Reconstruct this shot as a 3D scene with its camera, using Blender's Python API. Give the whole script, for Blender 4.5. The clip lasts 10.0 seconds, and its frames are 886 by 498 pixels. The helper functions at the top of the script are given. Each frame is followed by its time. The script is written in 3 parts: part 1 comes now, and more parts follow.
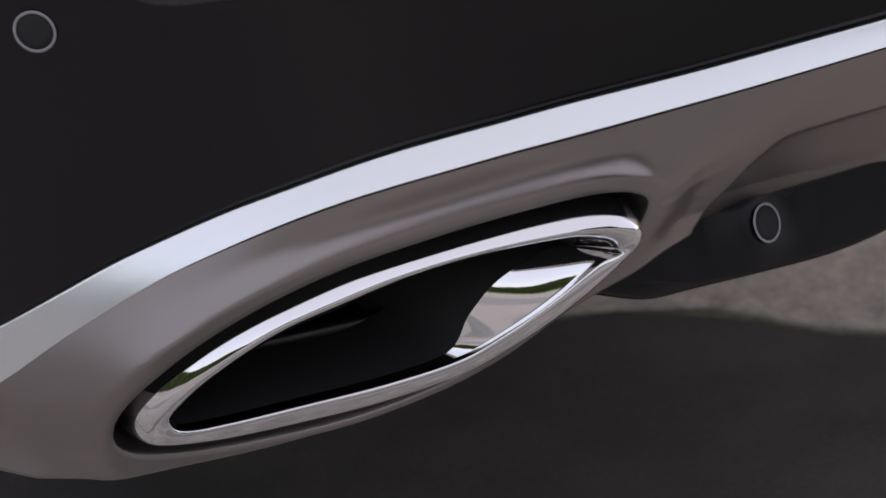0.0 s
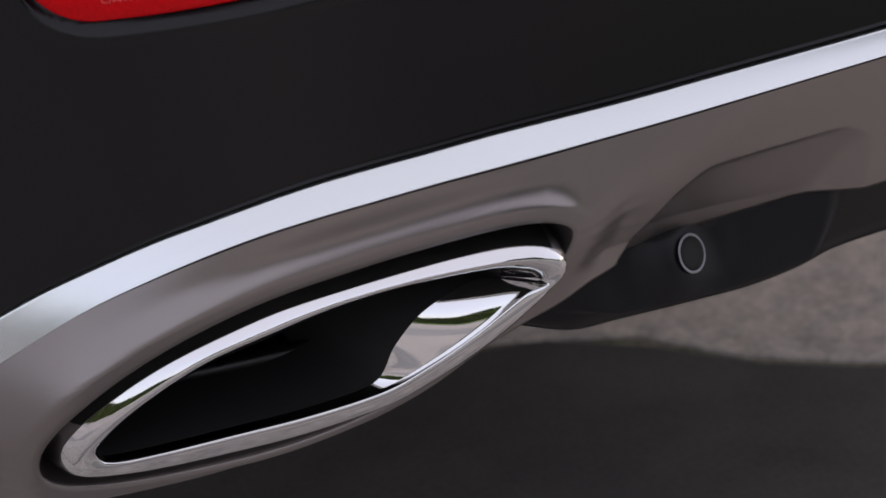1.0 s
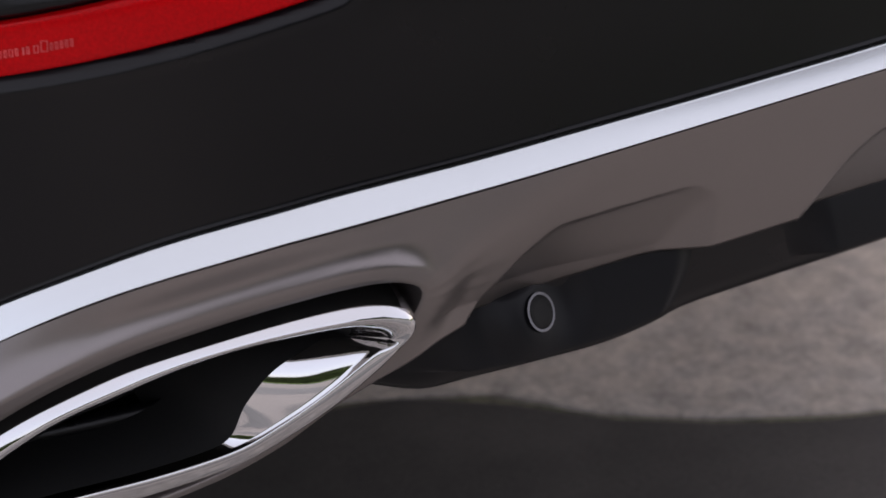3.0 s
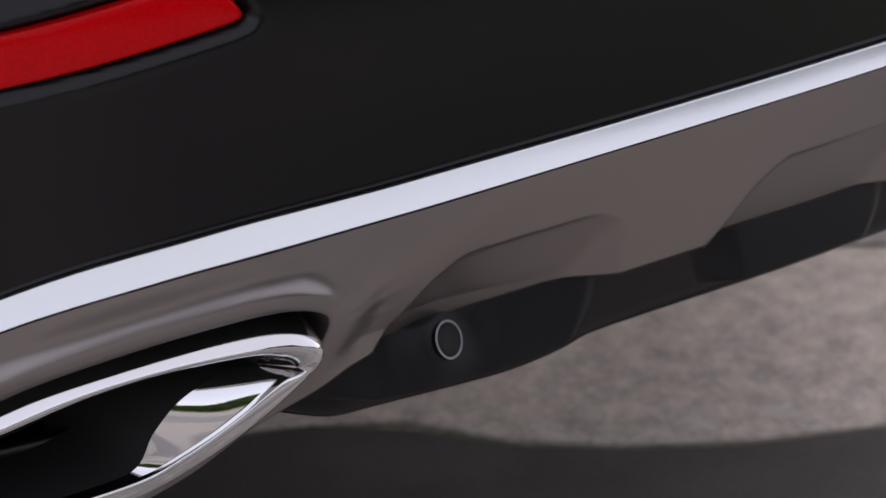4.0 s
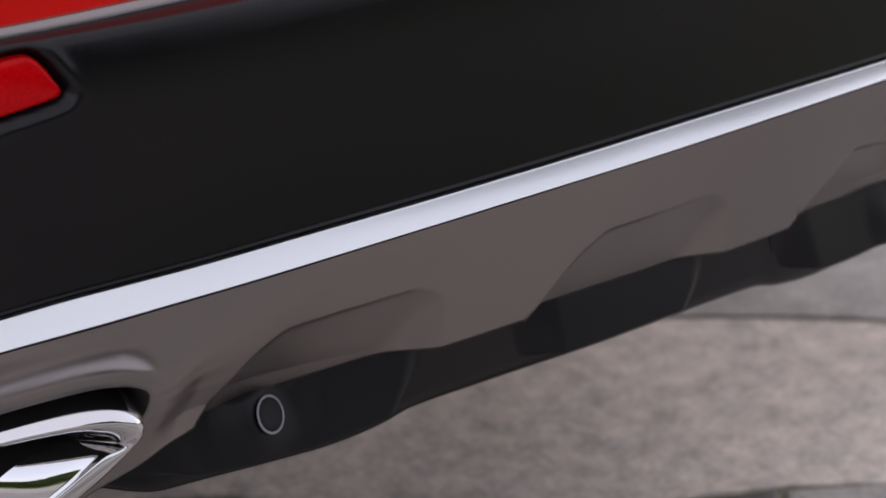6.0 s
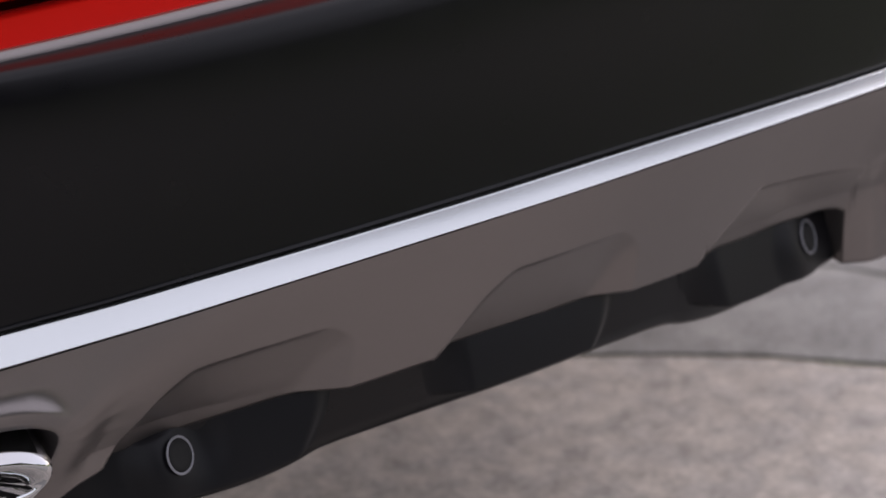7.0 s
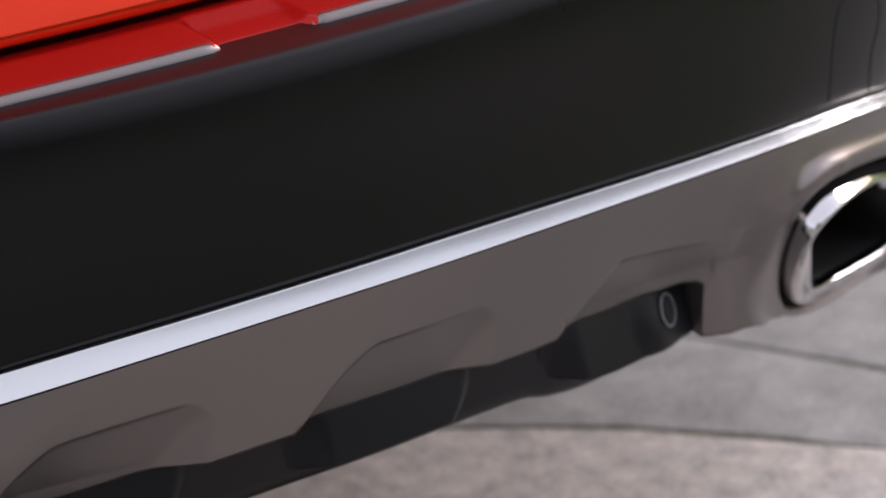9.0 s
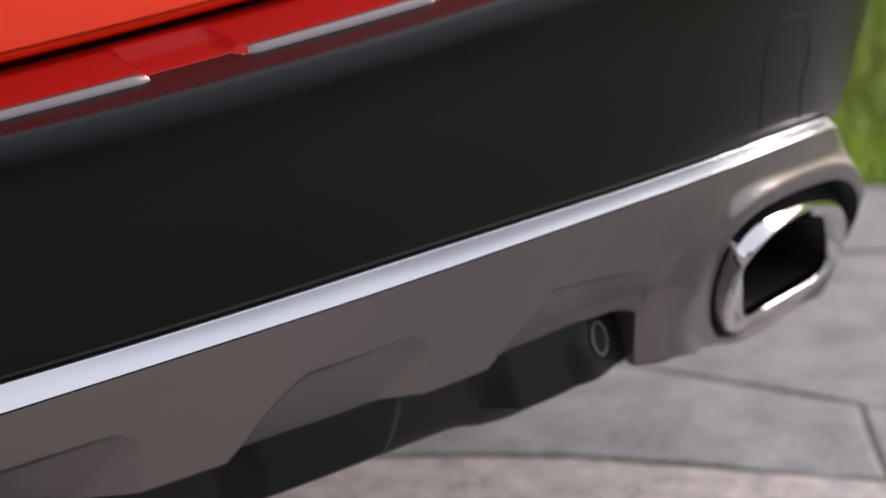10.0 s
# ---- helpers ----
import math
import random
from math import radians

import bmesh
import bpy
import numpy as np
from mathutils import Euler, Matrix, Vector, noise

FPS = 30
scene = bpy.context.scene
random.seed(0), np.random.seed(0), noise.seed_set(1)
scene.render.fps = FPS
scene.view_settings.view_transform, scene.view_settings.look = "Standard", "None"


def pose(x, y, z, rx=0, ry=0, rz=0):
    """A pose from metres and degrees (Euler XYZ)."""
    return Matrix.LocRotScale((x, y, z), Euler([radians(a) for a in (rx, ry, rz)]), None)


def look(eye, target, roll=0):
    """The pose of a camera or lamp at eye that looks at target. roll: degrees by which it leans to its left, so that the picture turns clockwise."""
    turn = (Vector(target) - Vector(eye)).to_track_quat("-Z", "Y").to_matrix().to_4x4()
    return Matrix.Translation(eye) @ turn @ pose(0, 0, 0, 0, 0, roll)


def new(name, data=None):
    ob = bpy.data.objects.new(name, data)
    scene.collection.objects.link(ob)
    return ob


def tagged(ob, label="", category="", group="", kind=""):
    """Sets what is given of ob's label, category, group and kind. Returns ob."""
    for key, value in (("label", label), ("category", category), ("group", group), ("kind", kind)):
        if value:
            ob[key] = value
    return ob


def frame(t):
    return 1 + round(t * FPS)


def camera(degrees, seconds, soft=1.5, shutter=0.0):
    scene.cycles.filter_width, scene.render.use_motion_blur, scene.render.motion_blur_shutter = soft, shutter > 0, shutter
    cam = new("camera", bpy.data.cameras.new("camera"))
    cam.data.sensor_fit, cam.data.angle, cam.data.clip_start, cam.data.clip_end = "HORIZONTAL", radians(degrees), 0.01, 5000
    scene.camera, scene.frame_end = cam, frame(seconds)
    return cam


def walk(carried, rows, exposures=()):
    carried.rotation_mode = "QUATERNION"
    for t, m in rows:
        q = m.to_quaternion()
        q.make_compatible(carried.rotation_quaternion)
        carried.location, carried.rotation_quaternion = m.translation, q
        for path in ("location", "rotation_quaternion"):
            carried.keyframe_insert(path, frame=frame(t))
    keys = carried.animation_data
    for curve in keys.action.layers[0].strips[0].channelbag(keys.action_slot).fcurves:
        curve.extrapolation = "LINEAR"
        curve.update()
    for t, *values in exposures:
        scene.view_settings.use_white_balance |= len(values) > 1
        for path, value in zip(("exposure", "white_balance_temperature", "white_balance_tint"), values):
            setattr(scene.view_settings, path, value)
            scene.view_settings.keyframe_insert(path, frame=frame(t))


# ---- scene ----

# ---------------------------------------------------------------- camera
cam = camera(12.78, 10.0, soft=1.6)
cam.data.dof.use_dof = True
cam.data.dof.focus_distance = 3.27
cam.data.dof.aperture_fstop = 6.0
ROWS = [
    # t, x, y, z, tilt, turn, roll
    (0.0, -2.0558, -2.3322, 2.0291, 61.189, -30.298, 1.926),
    (0.5, -2.0527, -2.3372, 2.0321, 61.336, -30.803, 1.753),
    (1.0, -2.0497, -2.3422, 2.0350, 61.561, -31.332, 1.534),
    (1.5, -2.0466, -2.3471, 2.0379, 61.729, -31.839, 1.413),
    (2.0, -2.0435, -2.3521, 2.0408, 61.903, -32.345, 1.220),
    (2.5, -2.0405, -2.3571, 2.0437, 62.107, -32.826, 0.994),
    (4.0, -2.0313, -2.3719, 2.0525, 62.625, -34.710, 0.292),
    (4.5, -2.0282, -2.3769, 2.0554, 62.833, -35.342, 0.178),
    (5.0, -2.0252, -2.3819, 2.0584, 63.109, -35.994, 0.000),
    (5.5, -2.0221, -2.3868, 2.0613, 63.345, -36.575, -0.356),
    (7.0, -2.0129, -2.4017, 2.0700, 64.145, -38.461, -0.914),
    (7.5, -2.0098, -2.4067, 2.0730, 64.377, -38.986, -1.099),
    (8.0, -2.0068, -2.4116, 2.0759, 64.673, -39.520, -1.201),
    (8.5, -2.0037, -2.4166, 2.0788, 64.924, -39.933, -1.411),
    (9.0, -2.0007, -2.4216, 2.0817, 65.154, -40.293, -1.472),
    (9.5, -1.9976, -2.4265, 2.0847, 65.354, -40.682, -1.593),
    (10.0, -1.9945, -2.4315, 2.0876, 65.548, -41.182, -1.704),
]
walk(cam, [(t, pose(x, y, z, rx, 0, rz) @ pose(0, 0, 0, 0, 0, -roll)) for t, x, y, z, rx, rz, roll in ROWS], exposures=[(0.0, 0.1, 6450, 24), (10.0, 0.1, 6450, 24)])

# ---------------------------------------------------------------- light
SUN_ELEVATION, SUN_AZIMUTH = 17.5, 80.0    # degrees; azimuth from +y towards +x
world = bpy.data.worlds.new("sky")
scene.world = world
world.use_nodes = True
wn = world.node_tree
sky = wn.nodes.new("ShaderNodeTexSky")
sky.sky_type, sky.sun_disc = "NISHITA", False
sky.sun_elevation, sky.sun_rotation = radians(SUN_ELEVATION), radians(SUN_AZIMUTH)
sky.dust_density, sky.air_density = 1.0, 1.0
wn.links.new(sky.outputs[0], wn.nodes["Background"].inputs[0])
wn.nodes["Background"].inputs[1].default_value = 0.055
haze = wn.nodes.new("ShaderNodeBackground")     # thin bright cloud over the whole sky
haze.inputs[0].default_value, haze.inputs[1].default_value = (0.95, 0.98, 1.0, 1), 0.91
both = wn.nodes.new("ShaderNodeAddShader")
wn.links.new(wn.nodes["Background"].outputs[0], both.inputs[0])
wn.links.new(haze.outputs[0], both.inputs[1])
wn.links.new(both.outputs[0], wn.nodes["World Output"].inputs[0])
sun = new("sun", bpy.data.lights.new("sun", "SUN"))
sun.data.energy, sun.data.angle, sun.data.color = 3.2, radians(22), (1.0, 0.97, 0.94)
sun.matrix_basis = look((6 * math.sin(radians(SUN_AZIMUTH)), 6 * math.cos(radians(SUN_AZIMUTH)), 6 * math.tan(radians(SUN_ELEVATION))), (0, 0, 0))


# ---------------------------------------------------------------- materials
def material(name, color, rough=0.5, metal=0.0, grain=0.0, grain_scale=200.0, bump=0.0, bump_scale=300.0, blotch=0.0, blotch_scale=6.0,
             coat=0.0, spread=0.0, rough_var=0.0, ior=1.5, second=None):
    """Principled surface with blotches, fine grain and relief; spread varies it from piece to piece."""
    m = bpy.data.materials.new(name)
    m.use_nodes = True
    n, l = m.node_tree.nodes, m.node_tree.links
    b = n["Principled BSDF"]
    b.inputs["Roughness"].default_value, b.inputs["Metallic"].default_value, b.inputs["IOR"].default_value = rough, metal, ior
    b.inputs["Coat Weight"].default_value, b.inputs["Coat Roughness"].default_value = coat, 0.04
    co = n.new("ShaderNodeTexCoord").outputs["Object"]

    def tex(scale, detail=5.0):
        t = n.new("ShaderNodeTexNoise")
        t.inputs["Scale"].default_value, t.inputs["Detail"].default_value = scale, detail
        l.new(co, t.inputs["Vector"])
        return t.outputs["Fac"]

    def span(v, lo, hi, a=0.3, z=0.7):
        r = n.new("ShaderNodeMapRange")
        r.inputs[1].default_value, r.inputs[2].default_value, r.inputs[3].default_value, r.inputs[4].default_value = a, z, lo, hi
        l.new(v, r.inputs[0])
        return r.outputs[0]

    def times(a, v):
        x = n.new("ShaderNodeMix")
        x.data_type, x.blend_type = "RGBA", "MULTIPLY"
        x.inputs["Factor"].default_value = 1.0
        l.new(a, x.inputs["A"])
        l.new(v, x.inputs["B"])
        return x.outputs["Result"]

    base = n.new("ShaderNodeMix")
    base.data_type = "RGBA"
    base.inputs["A"].default_value = (*color, 1)
    base.inputs["B"].default_value = (*(second or color), 1)
    l.new(span(tex(blotch_scale * 0.6, 4.0), 0, 1, 0.42, 0.6), base.inputs["Factor"])
    c = base.outputs["Result"]
    if blotch:
        c = times(c, span(tex(blotch_scale), 1 - blotch, 1 + blotch))
    if grain:
        c = times(c, span(tex(grain_scale), 1 - grain, 1 + grain))
    if spread:
        c = times(c, span(n.new("ShaderNodeObjectInfo").outputs["Random"], 1 - spread, 1 + spread, 0, 1))
    l.new(c, b.inputs["Base Color"])
    if rough_var:
        l.new(span(tex(blotch_scale * 3), rough - rough_var, rough + rough_var), b.inputs["Roughness"])
    if bump:
        k = n.new("ShaderNodeBump")
        k.inputs["Strength"].default_value, k.inputs["Distance"].default_value = 1.0, bump
        l.new(tex(bump_scale), k.inputs["Height"])
        l.new(k.outputs[0], b.inputs["Normal"])
    return m


BLACK = material("black_plastic", (0.0022, 0.0020, 0.0030), 0.30, grain=0.15, grain_scale=700, bump=0.00003, bump_scale=1800, rough_var=0.03, blotch=0.1, ior=1.36)
BLACK_SMOOTH = material("smooth_black_plastic", (0.0045, 0.0046, 0.0060), 0.46, ior=1.32, grain=0.08, grain_scale=400, rough_var=0.03, blotch=0.1)
VOID = material("matt_black", (0.004, 0.004, 0.004), 0.8, grain=0.2, blotch=0.2)
SILVER = material("satin_silver_paint", (0.228, 0.206, 0.200), 0.36, 0.92, grain=0.02, grain_scale=900, blotch=0.02, rough_var=0.015)
# lighter copy of the silver paint, the sky's brightness in its colour
LIT_SILVER = material("lit_silver_paint", (0.64, 0.67, 0.68), 0.27, 0.95, blotch=0.02, blotch_scale=3)
CHROME = material("chrome", (0.63, 0.63, 0.64), 0.045, 1.0, blotch=0.02, rough_var=0.01)
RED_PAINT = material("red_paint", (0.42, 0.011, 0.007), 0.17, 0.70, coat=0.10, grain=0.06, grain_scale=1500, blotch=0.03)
# brighter copy of the red paint, the tailgate's light put into its colour
RED_PAINT_LIT = material("lit_red_paint", (0.78, 0.038, 0.006), 0.18, 0.60, coat=0.0, grain=0.05, grain_scale=1500, blotch=0.03)
RED_LENS = material("red_reflector_plastic", (0.47, 0.002, 0.003), 0.22, grain=0.16, grain_scale=350, bump=0.00015, bump_scale=260, ior=1.22)
PRINT = material("pale_moulded_marks", (0.62, 0.07, 0.07), 0.4, blotch=0.3, blotch_scale=90)
GREY_RING = material("grey_plastic_ring", (0.20, 0.20, 0.22), 0.35, grain=0.08)
RUBBER = material("tyre_rubber", (0.02, 0.02, 0.02), 0.8, grain=0.2, bump=0.0005)
ALLOY = material("alloy", (0.5, 0.5, 0.5), 0.35, 0.9, grain=0.05)
STONE = material("flagstone", (0.44, 0.398, 0.349), 0.85, grain=0.2, grain_scale=110, blotch=0.24, blotch_scale=30, bump=0.0009, bump_scale=80, spread=0.1, second=(0.38, 0.351, 0.318))
# flagstone with the car's shadow put into its colour
STONE_SHADED = material("shaded_flagstone", (0.040, 0.037, 0.034), 0.8, grain=0.2, grain_scale=150, blotch=0.2, blotch_scale=10, bump=0.0004, bump_scale=90, spread=0.08, second=(0.030, 0.028, 0.026))
STONE_GREY = material("grey_flagstone", (0.28, 0.274, 0.254), 0.85, grain=0.18, grain_scale=110, blotch=0.18, blotch_scale=18, bump=0.0010, bump_scale=90, spread=0.08, second=(0.236, 0.230, 0.214))
JOINT = material("mossy_joint", (0.15, 0.14, 0.10), 0.95, grain=0.4, grain_scale=90, blotch=0.4, blotch_scale=12, bump=0.006, bump_scale=70, second=(0.085, 0.095, 0.040))
SOIL = material("lawn_soil", (0.14, 0.22, 0.04), 0.95, grain=0.4, grain_scale=30, blotch=0.3, blotch_scale=2, bump=0.02, bump_scale=20, second=(0.06, 0.10, 0.02))
LEAF = material("dark_leaves", (0.035, 0.055, 0.016), 0.6, blotch=0.4, blotch_scale=2, grain=0.2, grain_scale=20, second=(0.05, 0.075, 0.02))
GRASS = material("grass", (0.31, 0.45, 0.07), 0.6, blotch=0.35, blotch_scale=3, grain=0.3, grain_scale=40, second=(0.38, 0.50, 0.10))


# ---------------------------------------------------------------- tools
def mesh_from(name, verts, faces, mat, smooth=True):
    me = bpy.data.meshes.new(name)
    me.from_pydata([tuple(v) for v in verts], [], faces)
    me.materials.append(mat)
    if smooth:
        me.polygons.foreach_set("use_smooth", [True] * len(me.polygons))
    me.update()
    return me


def part(name, me, parent, label=""):
    ob = new(name, me)
    ob.parent = parent
    return tagged(ob, label)


def grid_faces(rows, cols, wrap=False, flip=False):
    out = []
    for i in range(rows - 1):
        for j in range(cols if wrap else cols - 1):
            a, b = i * cols + j, i * cols + (j + 1) % cols
            q = (a, b, b + cols, a + cols)
            out.append(q[::-1] if flip else q)
    return out


def table(xs, ys):
    """A smooth even function of x through a few values."""
    ax = np.array([-v for v in xs[:0:-1]] + list(xs))
    ay = np.array(list(ys[:0:-1]) + list(ys))
    dx = np.diff(ax)
    slope = np.diff(ay) / dx
    m = np.zeros(len(ax))
    m[0], m[-1] = slope[0], slope[-1]
    for i in range(1, len(ax) - 1):
        m[i] = (slope[i - 1] * dx[i] + slope[i] * dx[i - 1]) / (dx[i] + dx[i - 1])

    def value(x):
        x = min(max(x, ax[0]), ax[-1])
        i = min(max(int(np.searchsorted(ax, x)) - 1, 0), len(ax) - 2)
        h = dx[i]
        t = (x - ax[i]) / h
        return float((2 * t**3 - 3 * t**2 + 1) * ay[i] + (t**3 - 2 * t**2 + t) * h * m[i] + (-2 * t**3 + 3 * t**2) * ay[i + 1] + (t**3 - t**2) * h * m[i + 1])
    return value


def smooth01(v, a, b):
    t = min(max((v - a) / (b - a), 0.0), 1.0)
    return t * t * (3 - 2 * t)


# ---------------------------------------------------------------- the rear of the car: its lines
def back(x):
    """The plan line of the bumper: how far forward its skin lies at x."""
    return 0.28 * x * x + 0.10 * (abs(x) / 0.95) ** 8


def back_up(x):
    """The plan line of the upper skin: flatter behind, with a quicker turn at the corners."""
    return 0.13 * x * x + 0.26 * (abs(x) / 0.95) ** 6


band_even = table((0, 0.2, 0.36, 0.44, 0.508, 0.555, 0.60, 0.643, 0.684, 0.724, 0.762, 0.798, 0.833, 0.867, 0.899, 0.935, 0.99),
                  (0.629, 0.6265, 0.6205, 0.6155, 0.6110, 0.6066, 0.6000, 0.5925, 0.5830, 0.5700, 0.5535, 0.5335, 0.5070, 0.4750, 0.4357, 0.386, 0.31))
band_lean = table((0, 0.2, 0.4, 0.6, 0.69, 0.76, 0.85, 0.99), (0.0, 0.0018, 0.0050, 0.0070, 0.0060, 0.0025, 0.0, 0.0))


band_right = table((0, 0.134, 0.204, 0.278, 0.355, 0.438, 0.53, 0.61, 0.69, 0.76, 0.836, 0.887, 0.935, 0.99), (0.629, 0.6268, 0.6243, 0.6209, 0.6163, 0.6107, 0.6020, 0.5905, 0.5710, 0.5455, 0.4995, 0.4510, 0.3880, 0.31))


def band_top(x):
    return band_even(x) + band_lean(x) if x < 0 else band_right(x)


band_low_even = table((0, 0.13, 0.32, 0.42, 0.473, 0.52, 0.567, 0.611, 0.654, 0.695, 0.734, 0.771, 0.807, 0.842, 0.875, 0.907, 0.94, 0.99),
                 (0.618, 0.6175, 0.6125, 0.6073, 0.6040, 0.6000, 0.5950, 0.5890, 0.5802, 0.5695, 0.5553, 0.5362, 0.5115, 0.4812, 0.4430, 0.3980, 0.342, 0.26))



def band_sink(x):
    """On the right side the band's lower edge sits a little lower and further in."""
    return 0.0022 * smooth01(x, 0.05, 0.40)


def band_low(x):
    return band_low_even(x) - band_sink(x)


# plan samples: (x, y) along the skin from the left side round the back to the right side
half_plan = [(x, back_up(x)) for x in np.linspace(0, 0.93, 190)]
hx, hy, ang = 0.93, back_up(0.93), math.atan(1.60)
for _ in range(26):
    ang = min(ang + 0.045, radians(88))
    hx, hy = hx + 0.02 * math.cos(ang), hy + 0.02 * math.sin(ang)
    half_plan.append((hx, hy))
PLAN = [(-x, y) for x, y in half_plan[:0:-1]] + half_plan


def skin_strip(name, profile, mat, flip=False, plan=PLAN):
    """A strip along the whole bumper; profile(x) gives (offset in y, z) pairs from top to bottom."""
    verts, n = [], 0
    rows = [profile(max(-0.99, min(0.99, x))) for x, _ in plan]
    n = len(rows[0])
    for k in range(n):
        for (x, y), r in zip(plan, rows):
            verts.append((x, y + r[k][0], r[k][1]))
    return mesh_from(name, verts, grid_faces(n, len(plan), flip=flip), mat)


car = tagged(new("car"), "red SUV with a black and silver rear bumper and chrome exhausts", "car")

# ---- black bumper cover, with the pocket for the reflector
def closed(points, n):
    """A smooth closed line through a few corners, resampled evenly."""
    p = np.array(points)
    k = len(p)
    dense = []
    for i in range(k):
        a, b, c, d = p[i - 1], p[i], p[(i + 1) % k], p[(i + 2) % k]
        for t in np.linspace(0, 1, 24, endpoint=False):
            dense.append(0.5 * ((2 * b) + (c - a) * t + (2 * a - 5 * b + 4 * c - d) * t * t + (3 * b - a - 3 * c + d) * t**3))
    dense = np.array(dense + [dense[0]])
    s = np.concatenate([[0], np.cumsum(np.linalg.norm(np.diff(dense, axis=0), axis=1))])
    u = np.linspace(0, s[-1], n, endpoint=False)
    return np.stack([np.interp(u, s, dense[:, 0]), np.interp(u, s, dense[:, 1])], 1)


def loop_distance(loop, x, z):
    """Signed distance to the loop (negative inside) and the nearest point on it."""
    a, b = loop, np.roll(loop, -1, axis=0)
    q = np.array((x, z))
    ab = b - a
    t = np.clip(((q - a) * ab).sum(1) / (ab * ab).sum(1), 0, 1)
    near = a + t[:, None] * ab
    d = np.linalg.norm(q - near, axis=1)
    i = int(d.argmin())
    cross = ((a[:, 1] > z) != (b[:, 1] > z)) & (x < ab[:, 0] * (z - a[:, 1]) / np.where(ab[:, 1] == 0, 1e-9, ab[:, 1]) + a[:, 0])
    return (-1 if cross.sum() % 2 else 1) * d[i], near[i]


def cover_y(x, z):
    """The face of the cover below its upper edge: it swells at mid height and spreads at the corners further up."""
    z0 = band_top(x) + 0.005
    f = min(1.0, max(0.0, (0.806 - z) / (0.806 - z0)))
    return back_up(x) - 0.011 * f ** 1.4 + 0.004 * math.sin(math.pi * f) - (0.045 * (abs(x) / 0.90) ** 7 * (1 - f) ** 0.8 if x < 0 else 0.15 * (x / 0.90) ** 5 * 0.83 * (1 - f) ** 0.55) * smooth01(0.85 - z, 0.0, 0.05) + 0.016 * math.exp((z - 0.8222) / 0.042)


def lens_low(x):
    return 0.7825 + (x + 0.540) * 0.19


LENS = closed([(-0.545, lens_low(-0.545)), (-0.60, lens_low(-0.60)), (-0.71, lens_low(-0.71)), (-0.80, lens_low(-0.80)), (-0.832, lens_low(-0.832) + 0.002), (-0.853, 0.740),
               (-0.861, 0.760), (-0.850, 0.770), (-0.79, 0.779), (-0.71, 0.794), (-0.61, 0.8125), (-0.570, 0.818), (-0.555, 0.8145), (-0.541, 0.793), (-0.538, 0.787)], 140)


def cover_mesh():
    xs = [x for x, _ in PLAN if not -0.89 < x < -0.53]
    xs = sorted(xs + list(np.arange(-0.889, -0.53, 0.0028)))
    side = {round(x, 6): y for x, y in PLAN}
    prof = [(0.12, 0.8300), (0.085, 0.8300), (0.055, 0.8299), (0.034, 0.8297), (0.027, 0.8293), (0.0230, 0.8286), (0.0202, 0.8274), (0.0184, 0.8259), (0.0172, 0.8242), (0.0163, 0.8225)]
    rows = 64
    verts = []
    n = len(prof) + rows + 5
    cols = []
    for x in xs:
        y0 = side.get(round(x, 6), back_up(x))
        cx = max(-0.99, min(0.99, x))
        z0 = band_top(cx) + 0.005
        spread = -0.045 * (abs(cx) / 0.90) ** 7 if cx < 0 else -0.15 * (cx / 0.90) ** 5
        col = [(o + spread * smooth01(0.85 - z, 0.0, 0.05), z) for o, z in prof]
        for k in range(1, rows + 1):
            f = k / rows
            z = 0.8205 + (z0 - 0.8205) * f
            off = cover_y(cx, z) - back_up(cx)
            col.append((off, z))
        out = []
        for off, z in col:
            if -0.90 < x < -0.52 and z > 0.71:
                d, _ = loop_distance(LENS, x, z)
                off += 0.013 * (1 - smooth01(d, 0.0005, 0.0095)) - 0.0016 * math.exp(-((d - 0.0125) / 0.0045) ** 2)
            out.append((x, y0 + off, z))
        off, z = col[-1]
        out += [(x, y0 + off - 0.0009, z - 0.0006), (x, y0 + off - 0.0011, z - 0.0014), (x, y0 + off + 0.002, z - 0.0025), (x, y0 + off + 0.008, z - 0.003), (x, y0 + 0.03, z - 0.003)]
        cols.append(out)
    for k in range(n):
        verts += [c[k] for c in cols]
    return mesh_from("bumper_cover", verts, grid_faces(n, len(xs)), BLACK)


cover = part("bumper_cover", cover_mesh(), car, "grained black plastic bumper skin")

# ---- silver band
def band_profile(x):
    zt, zl = band_top(x), band_low(x)
    d = zt - zl
    face = [(-0.0132 - (0.0204 - 2.1 * band_sink(x)) * f - 0.0008 * math.sin(math.pi * f), zt - 0.0009 - (d - 0.0015) * f) for f in (0, 0.03, 0.1, 0.25, 0.4, 0.55, 0.7, 0.85, 0.96, 1)]
    return [(0.01, zt - 0.001), (-0.011, zt), (-0.0124, zt - 0.0002)] + face + [(-0.0340 + 2.1 * band_sink(x), zl), (-0.012, zl - 0.0005)]


part("trim_band", skin_strip("trim_band", band_profile, LIT_SILVER), car, "satin silver trim band, sky brightness put into its paint")

# ---- exhaust outline, in x and z on its tilted face
def face_y(x, z):
    return 0.1004 + 0.31 * (abs(x) - 0.628) - 0.45 * (z - 0.40)


N_LOOP = 144


def lift(x):
    """The chrome lip stands out further towards the middle of the car."""
    return 0.018 * (1 - smooth01(abs(x), 0.52, 0.72))


